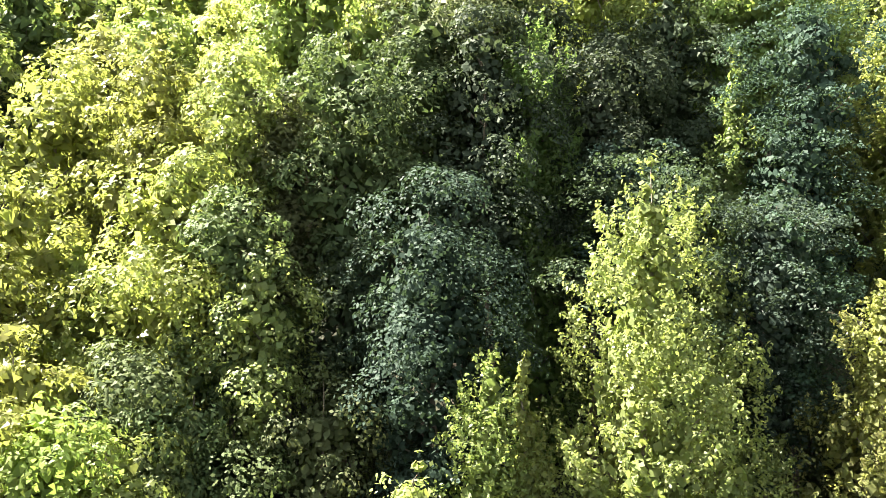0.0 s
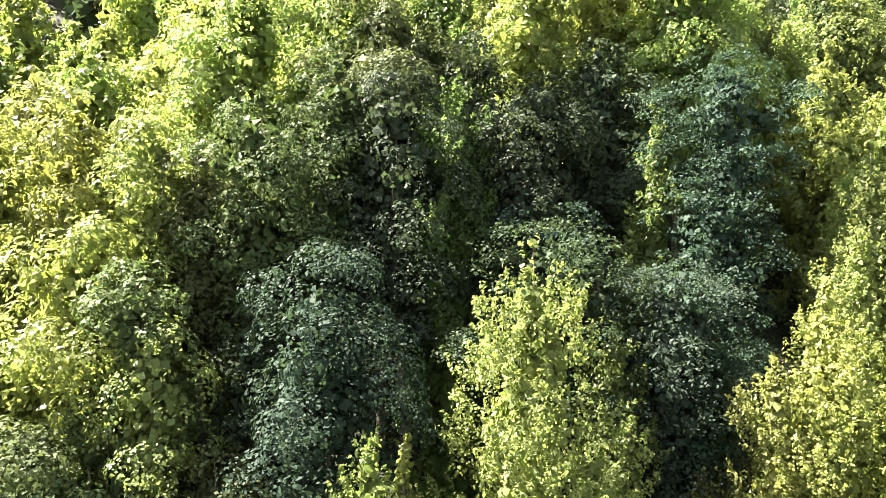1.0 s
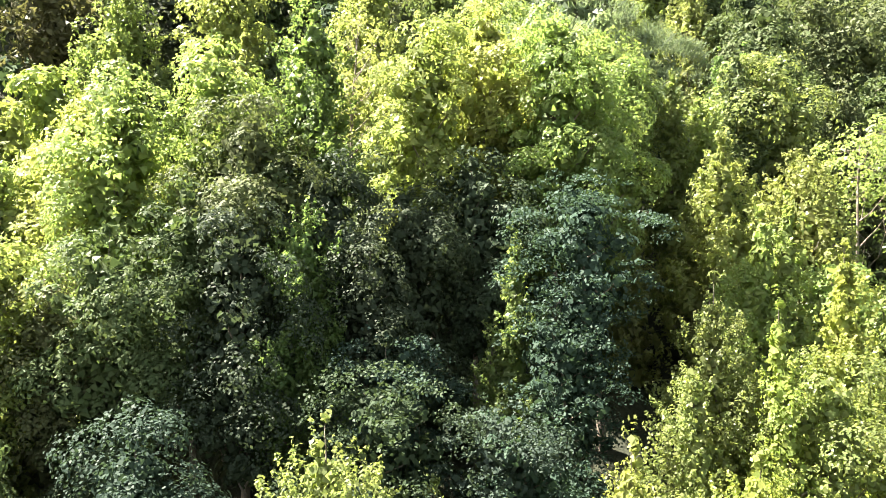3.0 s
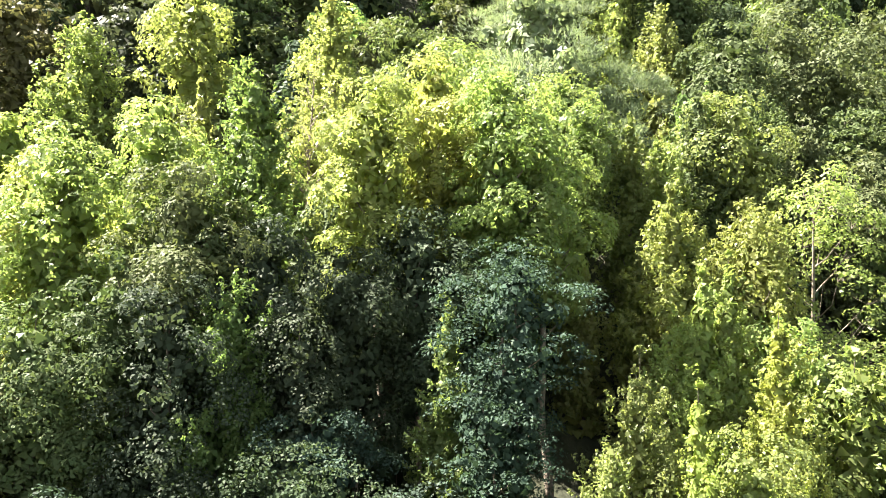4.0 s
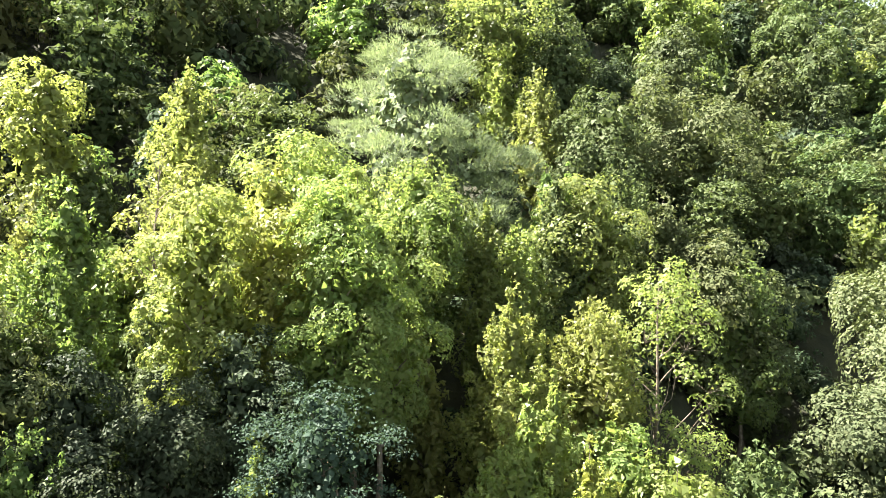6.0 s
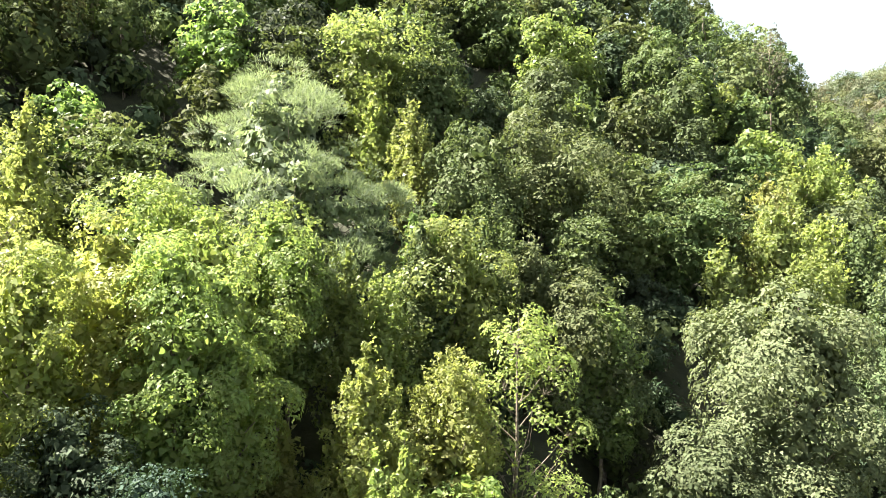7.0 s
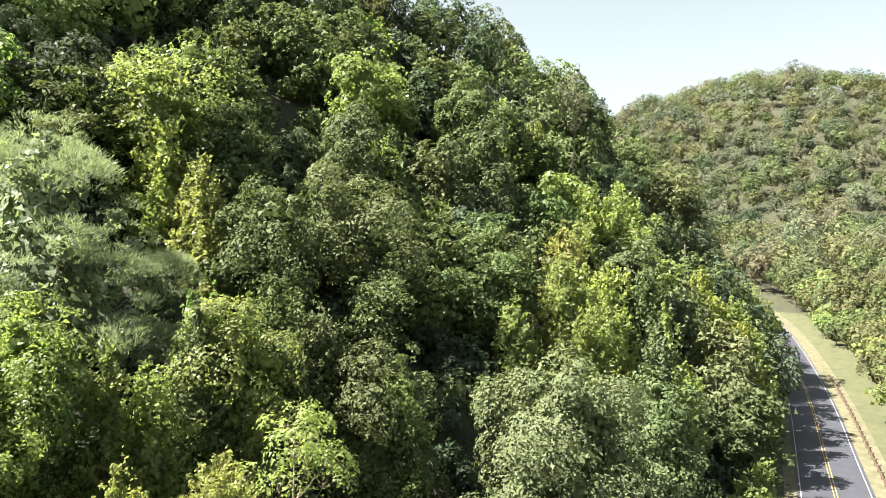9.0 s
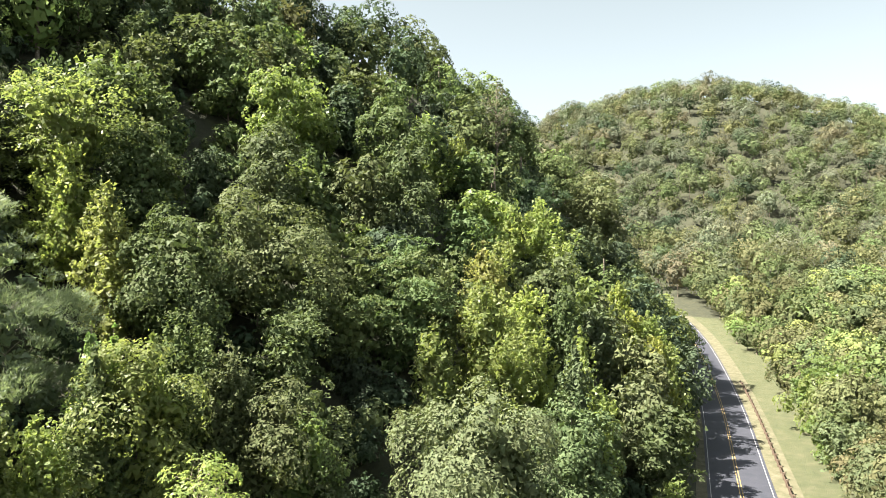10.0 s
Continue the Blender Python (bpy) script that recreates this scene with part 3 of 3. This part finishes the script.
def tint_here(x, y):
    """Yellows towards the open edges; shade in hollows and uphill put into darker tints."""
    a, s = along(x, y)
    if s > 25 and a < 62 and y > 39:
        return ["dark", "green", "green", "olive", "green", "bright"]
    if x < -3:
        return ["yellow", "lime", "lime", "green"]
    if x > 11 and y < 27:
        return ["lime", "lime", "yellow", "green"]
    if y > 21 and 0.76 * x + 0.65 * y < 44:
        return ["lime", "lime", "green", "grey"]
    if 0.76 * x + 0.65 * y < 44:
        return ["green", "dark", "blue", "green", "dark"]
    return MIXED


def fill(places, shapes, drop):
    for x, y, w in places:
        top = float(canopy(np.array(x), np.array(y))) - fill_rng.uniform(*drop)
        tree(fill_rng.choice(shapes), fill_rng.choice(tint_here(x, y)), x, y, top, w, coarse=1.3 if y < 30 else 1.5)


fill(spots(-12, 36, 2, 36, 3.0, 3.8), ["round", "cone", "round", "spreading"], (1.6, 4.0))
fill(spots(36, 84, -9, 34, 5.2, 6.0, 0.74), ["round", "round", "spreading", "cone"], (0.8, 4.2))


def tinted_leaf():
    """Leaves of distant woods: the colour of each tree is kept with its leaves."""
    m = leaf_material("distant_leaf", 0.16, 0.8, 0.12, 0.03)
    t = m.node_tree
    attr = t.nodes.new("ShaderNodeAttribute")
    attr.attribute_name = "tint"
    hsv = next(n for n in t.nodes if n.type == "HUE_SAT")
    t.links.new(attr.outputs["Color"], hsv.inputs["Color"])
    return m


DISTANT = tinted_leaf()


def distant_crown(rng, W, H, n, leaf, lumps=14, pointed=0.0, upward=0.3, rough=0.15):
    """Leaves of one far tree: a dome of boughs, each rounded by its own leaves, dark between."""
    k = np.arange(lumps) + 0.5
    up = 1 - 1.25 * k / lumps
    flat, w = np.sqrt(1 - np.minimum(up * up, 1)), k * 2.39996 + rng.normal(0, 0.25, lumps)
    way = np.stack([flat * np.cos(w), flat * np.sin(w), up], 1)
    r = W * 0.62 / math.sqrt(lumps) * rng.uniform(0.75, 1.35, lumps)
    c = way * (np.array([0.5 * W, 0.5 * W, 0.46 * H]) - 0.8 * r[:, None]) * rng.uniform(1 - rough, 1 + 0.7 * rough, (lumps, 1)) + [0, 0, 0.5 * H]
    c[:, :2] *= (1 - pointed * np.clip(c[:, 2] / H - 0.35, 0, 1))[:, None]
    pick = rng.choice(lumps, n, p=r ** 2 / (r ** 2).sum())
    d = unit(rng.normal(0, 0.7, (n, 3)) + way[pick] * 0.7 + [0, 0, upward])
    out = leaves_at(rng, c[pick] + d * (r[pick] * rng.uniform(0.8, 1.1, n))[:, None], leaf, d, 0.14, 0.75)
    m = n // 5
    d = unit(rng.normal(0, 1, (m, 3)))
    p = d * np.array([0.27 * W, 0.27 * W, 0.3 * H]) * rng.uniform(0.7, 1.0, (m, 1)) + [0, 0, 0.45 * H]
    return np.concatenate([out, leaves_at(rng, p, leaf * 2.4, d, 0.3, 0.9)])


def woodland(name, label, places, stocks, tints):
    """Many far trees as one body of leaves on thin stems. places: x, y, foot, height, width."""
    rng = np.random.default_rng(5)
    quads_all, tint_all, sv, sf = [], [], [], []
    for x, y, z, h, w in places:
        q = stocks[rng.integers(len(stocks))]
        g = rng.uniform(0, 2 * np.pi)
        turn = np.array([[math.cos(g), -math.sin(g), 0], [math.sin(g), math.cos(g), 0], [0, 0, 1]])
        quads_all.append((q @ turn.T) * w + [x, y, z])
        c = np.array(TINTS[tints[rng.integers(len(tints))]][0]) * rng.uniform(0.75, 1.25)
        tint_all.append(np.tile(np.r_[c * rng.uniform(0.96, 1.04, 3), 1], (3 * len(q), 1)))
        v, f = tube(np.array([[x, y, z - 0.3], [x, y, z + 0.7 * h]]), [0.02 * h, 0.006 * h], 4)
        sf += [tuple(i + len(sv) for i in face) for face in f]
        sv += [tuple(p) for p in v]
    me = leaf_mesh(name, np.concatenate(quads_all), DISTANT)
    at = me.attributes.new("tint", "FLOAT_COLOR", "POINT")
    at.data.foreach_set("color", np.concatenate(tint_all).astype(np.float32).reshape(-1))
    ob = tagged(new(name, me), label, "woods", kind="stuff")
    st = new("stems", mesh_from(name + "_stems", sv, sf, BARK, True))
    st.parent = ob
    return ob


def footed(points, height):
    return [(x, y, float(ground(np.array(x), np.array(y))), height * fill_rng.uniform(0.75, 1.25), w) for x, y, w in points]


def uneven(places, most):
    """Some trees stand taller than their neighbours."""
    return [(x, y, z + fill_rng.uniform(0, most), h, w) for x, y, z, h, w in places]


crng = np.random.default_rng(3)
CROWNS = [distant_crown(crng, 1.0, rise, 950, 0.050, 26, tip) for rise, tip in ((1.25, 0), (1.4, 0.3), (1.6, 0.8), (1.2, 0), (1.45, 0.5))]
BUSHES = [distant_crown(crng, 1.0, rise, 480, 0.064, 20) for rise in (0.9, 1.0, 1.1, 0.85)]
FAR_CROWNS = [distant_crown(crng, 1.0, rise, 520, 0.050, 13, upward=0.3, rough=0.1) for rise in (0.95, 1.1, 0.9, 1.0, 1.2, 0.85)]
SCRUB = [distant_crown(crng, 1.0, 0.8, 130, 0.12, 9) for _ in range(4)]
fill(spots(84, 112, -14, 42, 6.2, 8.0, 0.62), ["round", "round", "spreading", "cone"], (0.3, 2.5))
fill(spots(16, 84, 34, 46, 6.0, 7.6, 0.6), ["round", "round", "spreading", "cone"], (0.3, 2.5))
FINE_CROWNS = [distant_crown(crng, 1.0, rise, 2100, 0.034, 34, tip) for rise, tip in ((1.25, 0), (1.4, 0.3), (1.2, 0), (1.45, 0.5))]
crest_edge = spots(10, 84, 46, 56, 5.6, 7.6)
woodland("ridge_woods", "dark green broadleaf woods below the crest of the hill", footed(crest_edge, 11.5), FINE_CROWNS, ["green", "green", "dark", "olive", "bright"])
upper = spots(112, 185, -14, 42, 6.2, 8.0) + spots(84, 118, 42, 56, 6.2, 8.0)
woodland("upper_woods", "dense green broadleaf woods higher up the hillside", footed(upper, 11.5), CROWNS, ["green", "green", "dark", "dark", "green", "bright"])
crest = spots(16, 112, 54, 80, 7.0, 9.5)
woodland("crest_woods", "green broadleaf woods on the crest of the hill", footed(crest, 11.0), CROWNS, ["green", "dark", "olive", "green"])
# scrub also fills the gullies, where its dark tints imitate shade
scrub = [(x, y, 3.6) for x, y, w in spots(4, 120, -9, 46, 4.0, 0.2, 0.3, True) if math.hypot(x - 8, y) > 24]
scrub += [(x, y, 4.2) for x, y, w in spots(6, 100, 44, 64, 4.0, 0.2, 0.25, True)]
woodland("undergrowth", "dark green undergrowth between the trunks on the hillside", footed(scrub, 2.6), SCRUB, ["dark", "green", "dark", "green"])

# across the road: a tangle of bushes and young trees, then woods up to the far hilltop
bush = []
for a in np.arange(66, 286, 6.6):
    for off in np.arange(9.6, 84, 6.6):
        aa, o = a + fill_rng.uniform(-2.3, 2.3), off + fill_rng.uniform(-2.3, 2.3)
        w = fill_rng.choice((5.5, 7, 8, 9.5, 12))
        x, y = plan(aa, float(road_line(np.array(aa))) - max(o, fill_rng.uniform(7.4, 9.2) + 0.5 * w))
        if math.atan2(x - 16, y) < 1.12:
            bush.append((x, y, w))
HEDGE = ["bright", "green", "olive", "olive", "lime", "grey", "green", "olive", "grey"]
near = [b for b in bush if math.hypot(b[0] - 16, b[1]) < 130 and math.atan2(b[0] - 16, b[1]) < 1.10]
for x, y, w in near:
    top = float(ground(np.array(x), np.array(y))) + (0.5 * w + 3.0) * fill_rng.uniform(0.8, 1.35)
    tree(fill_rng.choice(["round", "round", "spreading", "cone"]), fill_rng.choice(HEDGE), x, y, top, w, coarse=1.05)
woodland("valley_woods", "yellow-green young woods on the valley floor", uneven(footed([b for b in bush if b not in near], 7.5), 3.0), BUSHES, HEDGE)
far = []
for x in np.arange(150, 640, 10.4):
    for y in np.arange(80, 620, 10.4):
        xx, yy = x + fill_rng.uniform(-4, 4), y + fill_rng.uniform(-4, 4)
        a, s = along(xx, yy)
        side = s - float(road_line(np.array(min(a, 290))))
        seen = math.atan2(xx - 16, yy)
        if a < 225 or (a < 286 and -84 < side < 9) or not 0.62 < seen < 1.1 or 0.763 * (xx - 443) + 0.647 * (yy - 362) > 25:
            continue
        far.append((xx, yy, fill_rng.uniform(9.2, 15)))
# distance haze is put into these greyed leaf tints
woodland("far_woods", "grey-green woods on the far hill with haze in their colour", uneven(footed(far, 10.5), 2.5), FAR_CROWNS, ["olive", "grey", "sage", "green", "olive", "dark", "grey", "sage", "dun"])
